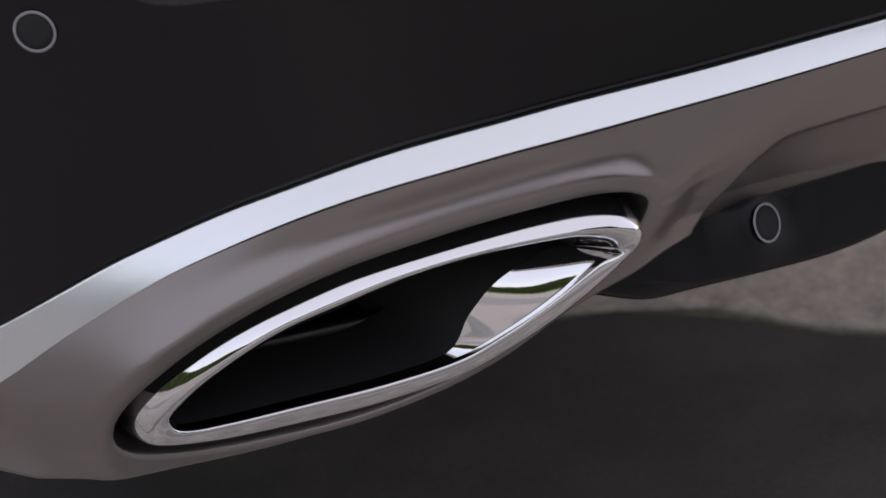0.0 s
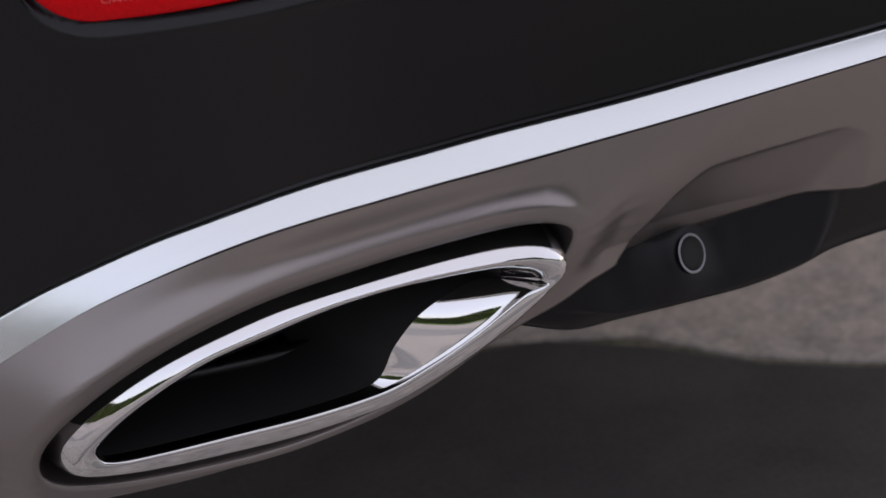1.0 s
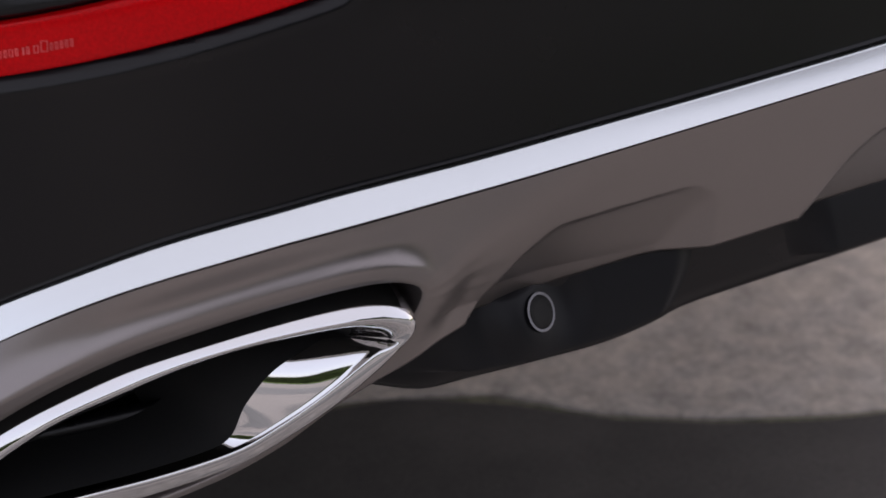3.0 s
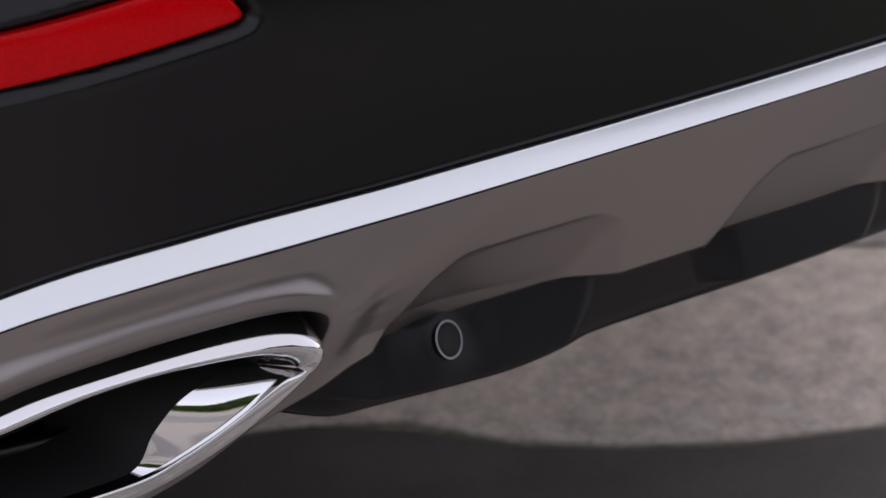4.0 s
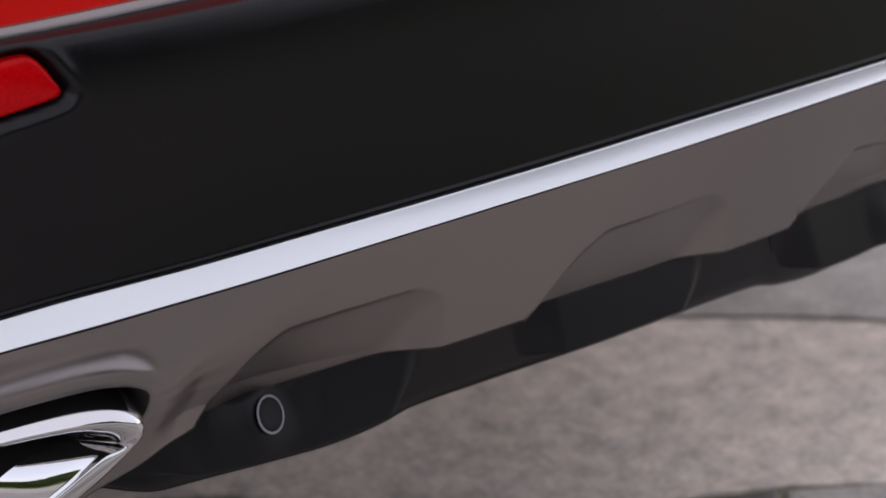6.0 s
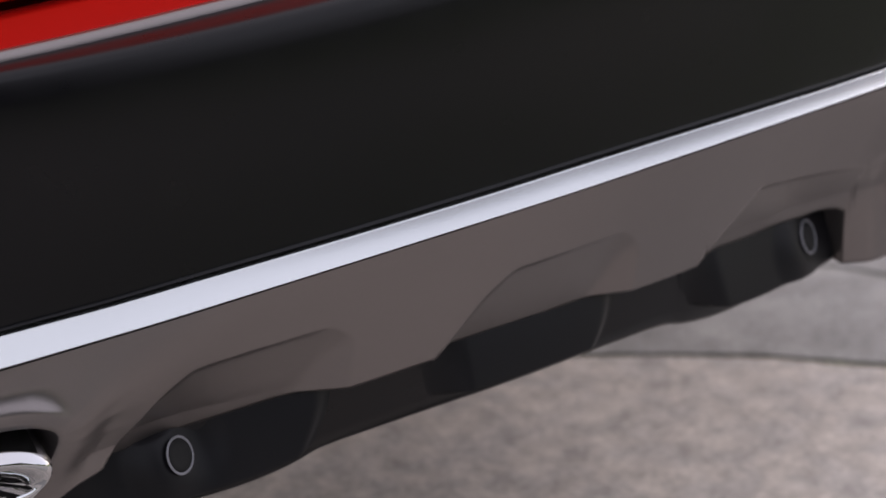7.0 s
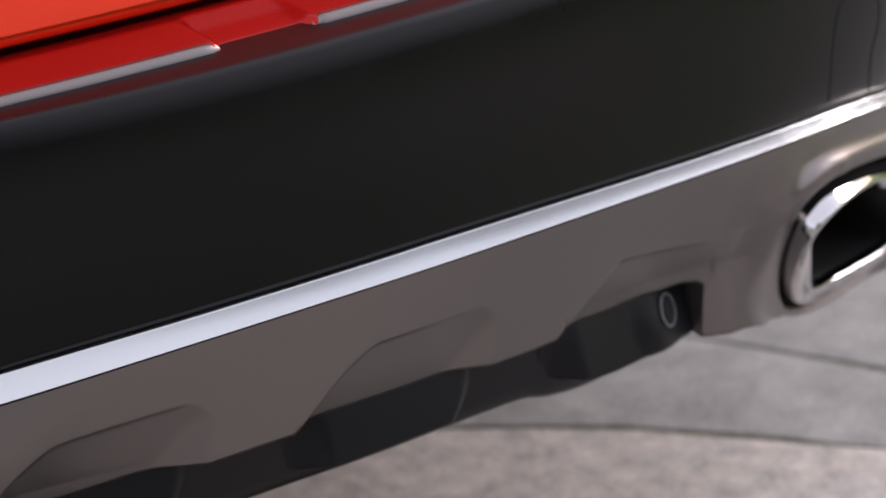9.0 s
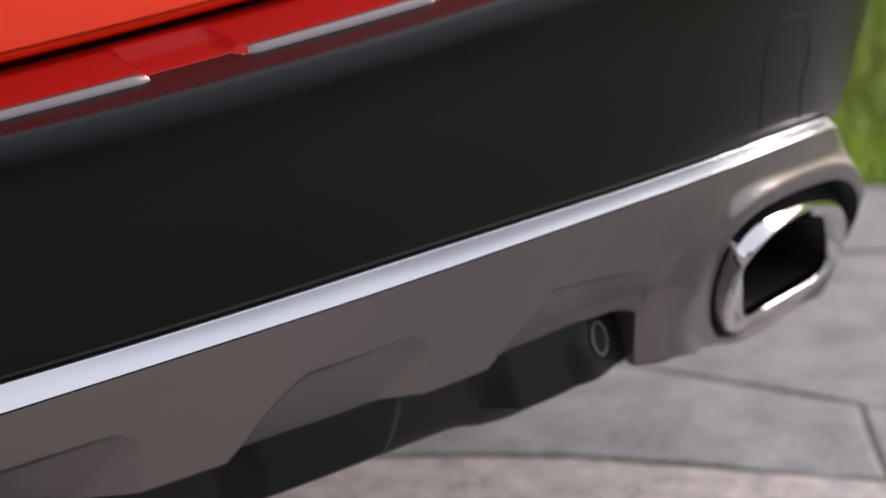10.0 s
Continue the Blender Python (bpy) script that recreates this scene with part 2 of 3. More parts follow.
# corners of the opening, of the lip's inner edge and of the throat, each from the inboard corner over the top and back below
OUTER_CORNERS = [(0.499, 0.519), (0.512, 0.5385), (0.549, 0.545), (0.613, 0.535), (0.680, 0.518), (0.739, 0.498), (0.795, 0.467), (0.842, 0.428), (0.876, 0.384),
                 (0.890, 0.341), (0.877, 0.309), (0.827, 0.297), (0.759, 0.299), (0.686, 0.311), (0.618, 0.340), (0.578, 0.373), (0.541, 0.415), (0.511, 0.467)]
INNER_CORNERS = [(0.524, 0.485), (0.540, 0.4975), (0.568, 0.503), (0.617, 0.496), (0.668, 0.479), (0.719, 0.452), (0.772, 0.426), (0.815, 0.385), (0.838, 0.354),
                 (0.845, 0.341), (0.834, 0.330), (0.799, 0.332), (0.745, 0.340), (0.684, 0.351), (0.627, 0.373), (0.595, 0.401), (0.564, 0.437), (0.536, 0.474)]
THROAT_SHIFT = {0: (0.014, -0.011), 1: (0.007, -0.006), 14: (0.003, 0.002), 15: (0.018, 0.012), 16: (0.028, 0.008), 17: (0.021, -0.004)}
FLARES = {0: 0.9, 1: 0.5, 15: 0.45, 16: 0.8, 17: 1.0}                       # how deep the inner wall runs there
LOWERS = (0.3, 0.1, 0, 0, 0, 0, 0, 0, 0.15, 0.5, 0.85, 1, 1, 1, 1, 1, 0.9, 0.6)   # 0: the lip's upper section, 1: its lower one


def loops(n):
    """All the lines of the exhaust run together, in even steps along the lip."""
    rows = []
    for k, ((ox, oz), (ix, iz)) in enumerate(zip(OUTER_CORNERS, INNER_CORNERS)):
        sx, sz = THROAT_SHIFT.get(k, (0.0, 0.0))
        rows.append((ox, oz, ix, iz, ix + sx, iz + sz, FLARES.get(k, 0.0), LOWERS[k]))
    p = np.array(rows)
    m, dense = len(p), []
    for i in range(m):
        a, b, c, d = p[i - 1], p[i], p[(i + 1) % m], p[(i + 2) % m]
        for t in np.linspace(0, 1, 24, endpoint=False):
            dense.append(0.5 * ((2 * b) + (c - a) * t + (2 * a - 5 * b + 4 * c - d) * t * t + (3 * b - a - 3 * c + d) * t**3))
    dense = np.array(dense + [dense[0]])
    mid = (dense[:, 0:2] + dense[:, 2:4]) / 2
    run = np.concatenate([[0], np.cumsum(np.linalg.norm(np.diff(mid, axis=0), axis=1))])
    u = np.linspace(0, run[-1], n, endpoint=False)
    even = np.stack([np.interp(u, run, dense[:, c]) for c in range(8)], 1)
    return even[:, 0:2], even[:, 2:4], even[:, 4:6], np.clip(even[:, 6], 0, 1), np.clip(even[:, 7], 0, 1)


TIP_OUT, TIP_IN, TIP_THROAT, FLARE, LOWER = loops(N_LOOP)


# ---- silver lower panel with its scoops
SCOOPS = [  # the outline of each scoop, from its lower left corner over the top to its lower right one
    [(-0.434, 0.460), (-0.389, 0.524), (-0.364, 0.543), (-0.230, 0.547), (-0.203, 0.528), (-0.197, 0.465)],
    [(-0.101, 0.481), (-0.062, 0.532), (-0.036, 0.550), (0.085, 0.551), (0.110, 0.530), (0.117, 0.468)],
    [(0.207, 0.472), (0.250, 0.515), (0.272, 0.537), (0.405, 0.515), (0.440, 0.485), (0.440, 0.440)],
]
FADE = (0.40, 0.40, 0.14)    # how quickly each scoop's floor runs out at its inner end
INSERTS = [  # top edge of the black inserts: x, z
    [(-0.434, 0.463), (-0.405, 0.4600), (-0.381, 0.4585), (-0.334, 0.4655), (-0.284, 0.4725), (-0.234, 0.4782), (-0.212, 0.4786), (-0.197, 0.4747)],
    [(-0.103, 0.474), (-0.079, 0.4823), (-0.059, 0.4868), (0.003, 0.4899), (0.069, 0.4895), (0.093, 0.4863), (0.117, 0.4784)],
    [(0.210, 0.460), (0.240, 0.4665), (0.252, 0.4712), (0.292, 0.4685), (0.369, 0.4680), (0.388, 0.4700), (0.408, 0.4675), (0.424, 0.4600), (0.438, 0.4518)],
]
edge_low = table((0, 0.12, 0.204, 0.30, 0.395, 0.418, 0.444, 0.473, 0.489, 0.513, 0.539, 0.577, 0.617, 0.660, 0.704, 0.749, 0.795, 0.841, 0.881, 0.912, 0.945, 0.99),
                 (0.477, 0.477, 0.473, 0.472, 0.467, 0.464, 0.460, 0.453, 0.444, 0.428, 0.406, 0.364, 0.335, 0.317, 0.304, 0.294, 0.288, 0.285, 0.281, 0.270, 0.261, 0.250))


def insert_top(x):
    for pts in INSERTS:
        if pts[0][0] <= x <= pts[-1][0]:
            return float(np.interp(x, [p[0] for p in pts], [p[1] for p in pts]))
    return None


def panel_low(x):
    z = edge_low(x)
    if x > 0.396:
        low = float(np.interp(x, (0.396, 0.418, 0.440, 0.472, 0.491, 0.547, 0.598, 0.663, 0.735, 0.80, 0.86), (0.396, 0.397, 0.399, 0.399, 0.395, 0.367, 0.3435, 0.3215, 0.305, 0.294, 0.284))) if x < 0.86 else z
        s = smooth01(x, 0.419, 0.427)
        return (insert_top(min(x, 0.4379)) - 0.003) * (1 - s) + low * s if s < 1 else low
    for a, b in ((-0.4310, -0.2035), (-0.105, 0.1125), (0.213, 0.396)):
        if a <= x <= b:
            t = insert_top(min(max(x, a + 0.003), b - 0.003))
            t = max(t - 0.003, z - 0.003) if x > b - 0.012 else t - 0.003
            return min(z, t)
    return z


def scoop_depth(x, z):
    """Each scoop: a slanting wall, a crisp small step along the top, and a floor that leans forward as it goes down."""
    d = 0.0
    for line, fade in zip(SCOOPS, FADE):
        k = []
        for (ax, az), (bx, bz) in zip(line, line[1:]):
            k.append(((x - ax) * (bz - az) - (z - az) * (bx - ax)) / math.hypot(bx - ax, bz - az))
        if min(k) > -0.008:
            along = smooth01(x, line[1][0], line[3][0] - 0.01)
            steep = 1.1 + 0.9 * smooth01(x, -0.12, 0.02)    # the walls towards the right side fall more steeply
            h = 0.0022 * steep * (1 - 0.7 * along)
            step = [h * (1 - math.exp(-max(v, 0.0) / 0.0022)) + 0.20 * v if v > 0 else v for v in k[:3]]
            step = [steep * k[0], min(steep * k[1], step[1] + 0.5 * max(k[1], 0.0)), step[2], fade * k[3], fade * k[4]]
            d = max(d, 0.0011 - 0.0016 * math.log(sum(math.exp(-min(v, 0.08) / 0.0016) for v in step)))
    return max(d, 0.0)


def panel_offset(x, z):
    ax = abs(x)
    top, low = back_up(x) - 0.034 + 2.1 * band_sink(x), back(x) - 0.034 * smooth01(ax, 0.33, 0.52)
    zt = band_low(x)
    fall = max(0.0, (zt - z) / max(zt - 0.48, 0.10))
    # outboard the panel stays upright under the band before it falls away
    more = max(0.0, fall - 1.0) * 0.8 * (1 - smooth01(ax, 0.40, 0.46))
    y = top + (low - top) * (min(fall, 1.0) ** (1 + 2.2 * smooth01(ax, 0.26, 0.66)) + more)
    if ax > 0.40:
        d, near = loop_distance(TIP_OUT, ax, z)
        up = (z - near[1]) / max(abs(d), 1e-4)
        upper = smooth01(up, -0.2, 0.5)
        # a flat flange round the opening, from which the panel runs evenly up to the band and quickly away inboard and below
        w = (1 - smooth01(d, 0.012, 0.060)) * smooth01(zt - z, 0.0, 0.03)
        even = (zt - z) / (zt - z + 1.2 * max(d - 0.015, 0.0) + 1e-6) * (1 - smooth01(d, 0.035, 0.10))
        w += (even - w) * upper
        w *= 1 - 0.6 * smooth01(ax, 0.86, 0.97)
        rest = face_y(near[0], near[1]) + (0.31 if ax > near[0] else 0.10) * (ax - near[0]) + 0.9 * max(0.0, ax - near[0] - 0.012) - 0.12 * (z - near[1]) - 0.003
        y = y * (1 - w) + rest * w
        # the flange stands proud: a hollow runs along its upper edge
        hollow = smooth01(up, 0.1, 0.8) * (1 - smooth01(ax, 0.84, 0.93)) * smooth01(ax, 0.47, 0.52)
        e = max(d - 0.0150, 0.0)
        y += 0.0084 * hollow * (1 - math.exp(-e / 0.0098)) * math.exp(-(e / 0.05) ** 2) * smooth01(zt - z, 0.0, 0.03)
    y += scoop_depth(x, z)
    # a shallow bump, placed to catch a small highlight in the camera's view
    y -= 0.0016 * math.exp(-((x - 0.573) ** 2 + (z - 0.548) ** 2) / 0.008 ** 2)
    return y


def face_mid(ax):
    return 0.46 - 0.30 * (ax - 0.52)


def lower_panel():
    xs = np.concatenate([np.linspace(-0.985, -0.44, 150), np.linspace(-0.437, 0.437, 250), np.linspace(0.44, 0.985, 150)])
    rows = 64
    verts, inside = [], []
    for j in range(rows):
        f = j / (rows - 1)
        for x in xs:
            zt, zl = band_low(x) - 0.0016 * (1 - smooth01(abs(x), 0.74, 0.86)), panel_low(x)
            z = zt + (zl - zt) * f
            px, pz, cut = x, z, False
            if abs(x) > 0.47:
                d, near = loop_distance(TIP_OUT, abs(x), z)
                if d < 0:
                    cut = True
                    if d > -0.0075:
                        px, pz, cut = math.copysign(near[0], x), float(near[1]), False
            inside.append(cut)
            verts.append((px, panel_offset(px, pz) if not cut else 0.3, pz))
    nx = len(xs)
    faces = [q for q in grid_faces(rows, nx) if not any(inside[i] for i in q)]
    # turned-in lower edge
    k = len(verts)
    low = list(range((rows - 1) * nx, rows * nx))
    for i in low:
        x, y, z = verts[i]
        verts.append((x, y + 0.002, z - 0.003))
    for i in low:
        x, y, z = verts[i]
        verts.append((x, y + 0.03, z - 0.002))
    for r in range(2):
        for j in range(nx - 1):
            a = (low[0] if r == 0 else k) + j
            b = k + r * nx + j
            if not (inside[low[j]] or inside[low[j + 1]]):
                faces.append((a, a + 1, b + 1, b))
    remap = {v: i for i, v in enumerate(sorted({i for q in faces for i in q}))}
    return mesh_from("lower_panel", [verts[v] for v in remap], [tuple(remap[i] for i in q) for q in faces], SILVER)


part("lower_panel", lower_panel(), car, "satin silver skid panel with three scoops")


ALONG = np.roll(TIP_OUT, -1, axis=0) - np.roll(TIP_OUT, 1, axis=0)
CENTRE = TIP_OUT.mean(axis=0)
FACING = np.array([abs(a[0]) / math.hypot(*a) * math.copysign(1, q[1] - face_mid(q[0])) for a, q in zip(ALONG, TIP_OUT)])   # 1 above, -1 below


OUTWARD = np.array([(a[1], -a[0]) for a in ALONG]) / np.linalg.norm(ALONG, axis=1)[:, None]
OUTWARD *= np.sign(((TIP_OUT - CENTRE) * OUTWARD).sum(axis=1))[:, None]


def pocket(side, upper):
    """The wall of the exhaust opening, turned inwards from the panel: painted below, coloured black above for the gap's
    shade.
    """
    verts = []
    steps = ((-0.005, 0.0), (-0.0008, 0.0), (0.0002, 0.03), (0.004, 0.06), (0.03, 0.30), (0.06, 0.32))
    for k, (dy, t) in enumerate(steps):
        for (x, z), (rx, rz), face, (ox, oz) in zip(TIP_OUT, TIP_IN, FACING, OUTWARD):
            s = t * (0.16 + 0.84 * smooth01(-face, 0.3, 0.8))
            px, pz = x + (rx - x) * s, z + (rz - z) * s
            if k == 0:
                px, pz = x + 0.006 * ox, z + 0.006 * oz
                verts.append((side * px, panel_offset(side * px, pz) - 0.0002, pz))
            else:
                verts.append((side * px, panel_offset(side * x, z) + dy, pz))
    faces = []
    for n, q in enumerate(grid_faces(len(steps), N_LOOP, True, side > 0)):
        # the upper faces carry the shade of the gap as black
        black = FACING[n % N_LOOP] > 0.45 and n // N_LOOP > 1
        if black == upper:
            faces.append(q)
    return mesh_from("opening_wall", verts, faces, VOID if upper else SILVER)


# ---- exhaust tips
def mixed(a, b, t):
    return a * (1 - t) + b * t


# the section of the lip, from deep in the gap over its crest to the inner edge: how far out from that edge, and how far forward
SECTION_UPPER = ((0.96, 0.056), (0.86, 0.036), (0.77, 0.023), (0.69, 0.0135), (0.61, 0.0055), (0.54, -0.0010), (0.485, -0.0055), (0.44, -0.0086),
                 (0.405, -0.0103), (0.375, -0.0110), (0.34, -0.0108), (0.27, -0.0090), (0.17, -0.0055), (0.07, -0.0012), (0.025, 0.0018), (0.0, 0.0050))
SECTION_LOWER = ((0.74, 0.050), (0.72, 0.026), (0.70, 0.013), (0.685, 0.006), (0.67, 0.0005), (0.65, -0.0035), (0.62, -0.0062), (0.57, -0.0078),
                 (0.48, -0.0086), (0.38, -0.0090), (0.28, -0.0094), (0.18, -0.0098), (0.10, -0.0098), (0.045, -0.0092), (0.014, -0.0072), (0.0, -0.0030))
DEEP = 0.006 + 0.032 * FLARE      # the inner wall is flared and deep only at its inboard end


def tip_mesh(side):
    steps = []
    for (su, du), (sl, dl) in zip(SECTION_UPPER, SECTION_LOWER):
        out = []
        for i in range(N_LOOP):
            x, z = mixed(TIP_IN[i], TIP_OUT[i], mixed(su, sl, LOWER[i]))
            dy = mixed(du, dl, LOWER[i])
            out.append((side * x, face_y(x, z) + dy - lift(TIP_IN[i][0]) * (1 - smooth01(dy, 0.0, 0.05)), z))
        steps.append(out)
    for t in (0.05, 0.15, 0.3, 0.5, 0.7, 0.85, 0.95, 1.0):
        out = []
        for i in range(N_LOOP):
            x, z = mixed(TIP_IN[i], TIP_THROAT[i], t)
            out.append((side * x, face_y(x, z) - lift(TIP_IN[i][0]) + mixed(mixed(0.0052, -0.0030, LOWER[i]), DEEP[i], t), z))
        steps.append(out)
    verts = [v for r in steps for v in r]
    return mesh_from("tip", verts, grid_faces(len(steps), N_LOOP, True, side > 0), CHROME)


def tip_liner(side):
    c = TIP_THROAT.mean(axis=0)
    verts = []
    for sh, dy in ((0.0, -0.0005), (0.03, 0.02), (0.08, 0.08), (0.15, 0.20), (0.98, 0.24)):
        verts += [(side * (x + (c[0] - x) * sh), face_y(x, z) - lift(p[0]) + dy + q, z + (c[1] - z) * sh) for (x, z), p, q in zip(TIP_THROAT, TIP_IN, DEEP)]
    return mesh_from("liner", verts, grid_faces(5, N_LOOP, True, side > 0), VOID)


for side in (-1, 1):
    tip = part("exhaust_tip", tip_mesh(side), car, "polished chrome exhaust tip")
    part("opening_wall", pocket(side, False), car)
    part("opening_gap", pocket(side, True), car, "upper wall of the exhaust opening, gap's shade put in as black")
    part("liner", tip_liner(side), tip, "matt black exhaust inside")

# ---- black valance under the panel and the inserts in the scoops
lip_low = table((0, 0.10, 0.15, 0.19, 0.205, 0.219, 0.247, 0.274, 0.33, 0.40, 0.44, 0.48, 0.55, 0.65, 0.80), (0.4035, 0.4030, 0.4012, 0.3985, 0.3963, 0.3915, 0.3852, 0.3813, 0.3785, 0.3755, 0.3730, 0.378, 0.380, 0.37, 0.345))


insert_low = table((0, 0.07, 0.12, 0.20, 0.223, 0.237, 0.264, 0.291, 0.344, 0.41, 0.45), (0.4215, 0.4215, 0.4195, 0.417, 0.4135, 0.4085, 0.4020, 0.3980, 0.3950, 0.3935, 0.3945))


def valance():
    xs = np.linspace(-0.80, 0.80, 180)
    verts = []
    for k in range(12):
        for x in xs:
            zt = panel_low(x) + 0.003 - 0.03 * smooth01(abs(x), 0.42, 0.5)
            zl = lip_low(x)
            if k < 7:
                f = k / 6
                y, z = back(x) + 0.027 + 0.006 * f + 0.05 * smooth01(abs(x), 0.43, 0.55), zt + (zl + 0.006 - zt) * f
            else:
                f = (k - 7) / 4
                y, z = back(x) + 0.035 + 0.05 * smooth01(abs(x), 0.43, 0.55) + (0.004 if k == 7 else 0.16 * f), zl + (0.0 if k == 7 else -0.004 + 0.03 * f)
            verts.append((x, y, z))
    return mesh_from("valance", verts, grid_faces(12, len(xs)), BLACK)


part("valance", valance(), car, "smooth black lower valance")


# parking sensors in the inserts: centre and direction
SENSORS = {0: ((-0.3500, back(0.3500) + 0.0130, 0.4405), (0.30, -0.88, 0.42)), 2: ((0.3840, back(0.3840) + 0.0130, 0.4350), (0.44, -0.80, 0.36))}


def insert_mesh(i):
    pts = INSERTS[i]
    x0, x1 = pts[0][0] - 0.004, pts[-1][0] + (0.0 if i < 2 else 0.004)
    if i == 0:
        x0 = -0.470
    verts, rows, n = [], 30, 80
    for k in range(rows):
        f = k / (rows - 1)
        # the ends draw in towards the bottom
        a = x0 + 0.012 * f ** 2
        b = x1 - (0.036 if i < 2 else 0.008) * f ** 2.2
        for j in range(n):
            u = j / (n - 1)
            x = a + (b - a) * u
            zt = insert_top(min(max(x, pts[0][0] + 1e-6), pts[-1][0] - 1e-6)) + 0.003 - (0.02 * (1 - min(1, (x - x0) / 0.03)) if i == 0 else 0.0)
            zl = insert_low(x)
            ends = smooth01(1 - u, 0, 0.07)
            z = zt + (zl - zt) * f
            # the face leans back towards its foot and rounds off all round
            y = back(x) + 0.0270 - 0.020 * f - 0.002 * math.sin(math.pi * f) * ends + 0.004 * (1 - ends) + 0.003 * (1 - smooth01(f, 0.0, 0.06)) + 0.012 * smooth01(f, 0.90, 1.0) ** 2
            # its inner end runs out into the valance
            run = 1 - smooth01(u, 0.0, 0.22)
            y = y * (1 - run) + (back(x) + 0.0265 + 0.006 * f) * run
            if i in SENSORS:
                (cx, cy, cz), (nx, ny, nz) = SENSORS[i]
                w = 0.8 * (1 - smooth01(math.hypot(x - cx, z - cz), 0.014, 0.055)) * smooth01(f, 0.0, 0.08)
                y = y * (1 - w) + (cy + 0.0007 - (nx * (x - cx) + nz * (z - cz)) / ny) * w
            verts.append((x, y, z))
    return mesh_from("diffuser_insert", verts, grid_faces(rows, n), BLACK_SMOOTH)


inserts = [part("diffuser_insert", insert_mesh(i), car, "matt black diffuser insert") for i in range(3)]


# ---- parking sensors
def disc_parts(parent, centre, normal, radius):
    n = Vector(normal).normalized()
    m = Matrix.Translation(centre) @ n.to_track_quat("Z", "Y").to_matrix().to_4x4()

    def lathe(name, profile, mat):
        verts = [tuple(m @ Vector((r * math.cos(a), r * math.sin(a), h))) for r, h in profile for a in np.linspace(0, 2 * math.pi, 48, endpoint=False)]
        return mesh_from(name, verts, grid_faces(len(profile), 48, True, True), mat)
    r = radius
    ob = part("parking_sensor", lathe("parking_sensor", [(0.0005, 0.0006), (r * 0.5, 0.0006), (r * 0.85, 0.0004), (r * 0.862, -0.002)], VOID), parent, "round black sensor face")
    part("sensor_ring", lathe("sensor_ring", [(r * 0.858, -0.002), (r * 0.862, 0.0005), (r * 0.88, 0.0010), (r * 0.95, 0.0011), (r, 0.0004)], GREY_RING), ob, "grey plastic ring")


for i, (centre, normal) in SENSORS.items():
    disc_parts(inserts[i], centre, normal, 0.0172)
disc_parts(cover, (-0.905, cover_y(-0.905, 0.685) - 0.0045, 0.685), (-0.95, -1, 0.05), 0.0180)

# ---- red upper panel, tailgate and body
def upper_panel():
    xs = np.linspace(-0.80, 0.80, 420)
    prof = [(0.062, -0.006), (0.063, 0.0), (0.066, 0.0035), (0.071, 0.0055), (0.078, 0.0062), (0.092, 0.0070), (0.105, 0.0076), (0.12, 0.0080), (0.135, 0.0080), (0.16, -0.002)]
    verts = []
    for k, (dy, dz) in enumerate(prof):
        for x in xs:
            # raised plates with dips between them
            dip = smooth01(x, -0.152, -0.142) * (1 - smooth01(x, -0.056, -0.047)) + smooth01(x, 0.170, 0.182)
            a = dip if 0 < k < 7 else 0.0
            verts.append((x, back_up(x) * 0.6 + dy - 0.006 + 0.005 * a, 0.8305 + dz - 0.0055 * a))
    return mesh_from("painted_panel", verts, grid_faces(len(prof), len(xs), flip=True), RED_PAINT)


painted = part("painted_panel", upper_panel(), car, "glossy red painted bumper top")


def lip_strip(x0, x1):
    """A satin silver edge strip along a raised plate."""
    xs = np.linspace(x0, x1, 60)
    prof = [(0.0615, -0.004), (0.0618, 0.0004), (0.0640, 0.0040), (0.0670, 0.0056), (0.0705, 0.0063), (0.0708, 0.005)]
    verts = []
    for dy, dz in prof:
        for x in xs:
            end = 1 - smooth01(abs(x - (x0 + x1) / 2), (x1 - x0) / 2 - 0.012, (x1 - x0) / 2)
            verts.append((x, back_up(x) * 0.6 + dy - 0.0065 + 0.003 * (1 - end), 0.8305 + dz * (0.35 + 0.65 * end)))
    return mesh_from("edge_strip", verts, grid_faces(len(prof), len(xs), flip=True), SILVER)


for ends in ((-0.70, -0.148), (-0.050, 0.172)):
    part("edge_strip", lip_strip(*ends), painted, "satin silver edge strip")


def tailgate():
    xs = np.linspace(-0.78, 0.78, 90)
    prof = [(0.20, 0.836), (0.140, 0.8405), (0.134, 0.8425), (0.132, 0.846), (0.134, 0.854), (0.145, 0.88), (0.162, 0.93), (0.185, 1.0), (0.215, 1.08), (0.27, 1.20), (0.46, 1.24)]
    verts = [(x, back_up(x) * 0.8 + dy, z) for dy, z in prof for x in xs]
    return mesh_from("tailgate", verts, grid_faces(len(prof), len(xs), flip=True), RED_PAINT_LIT)


part("tailgate", tailgate(), car, "glossy red tailgate, its light put into an orange tone")


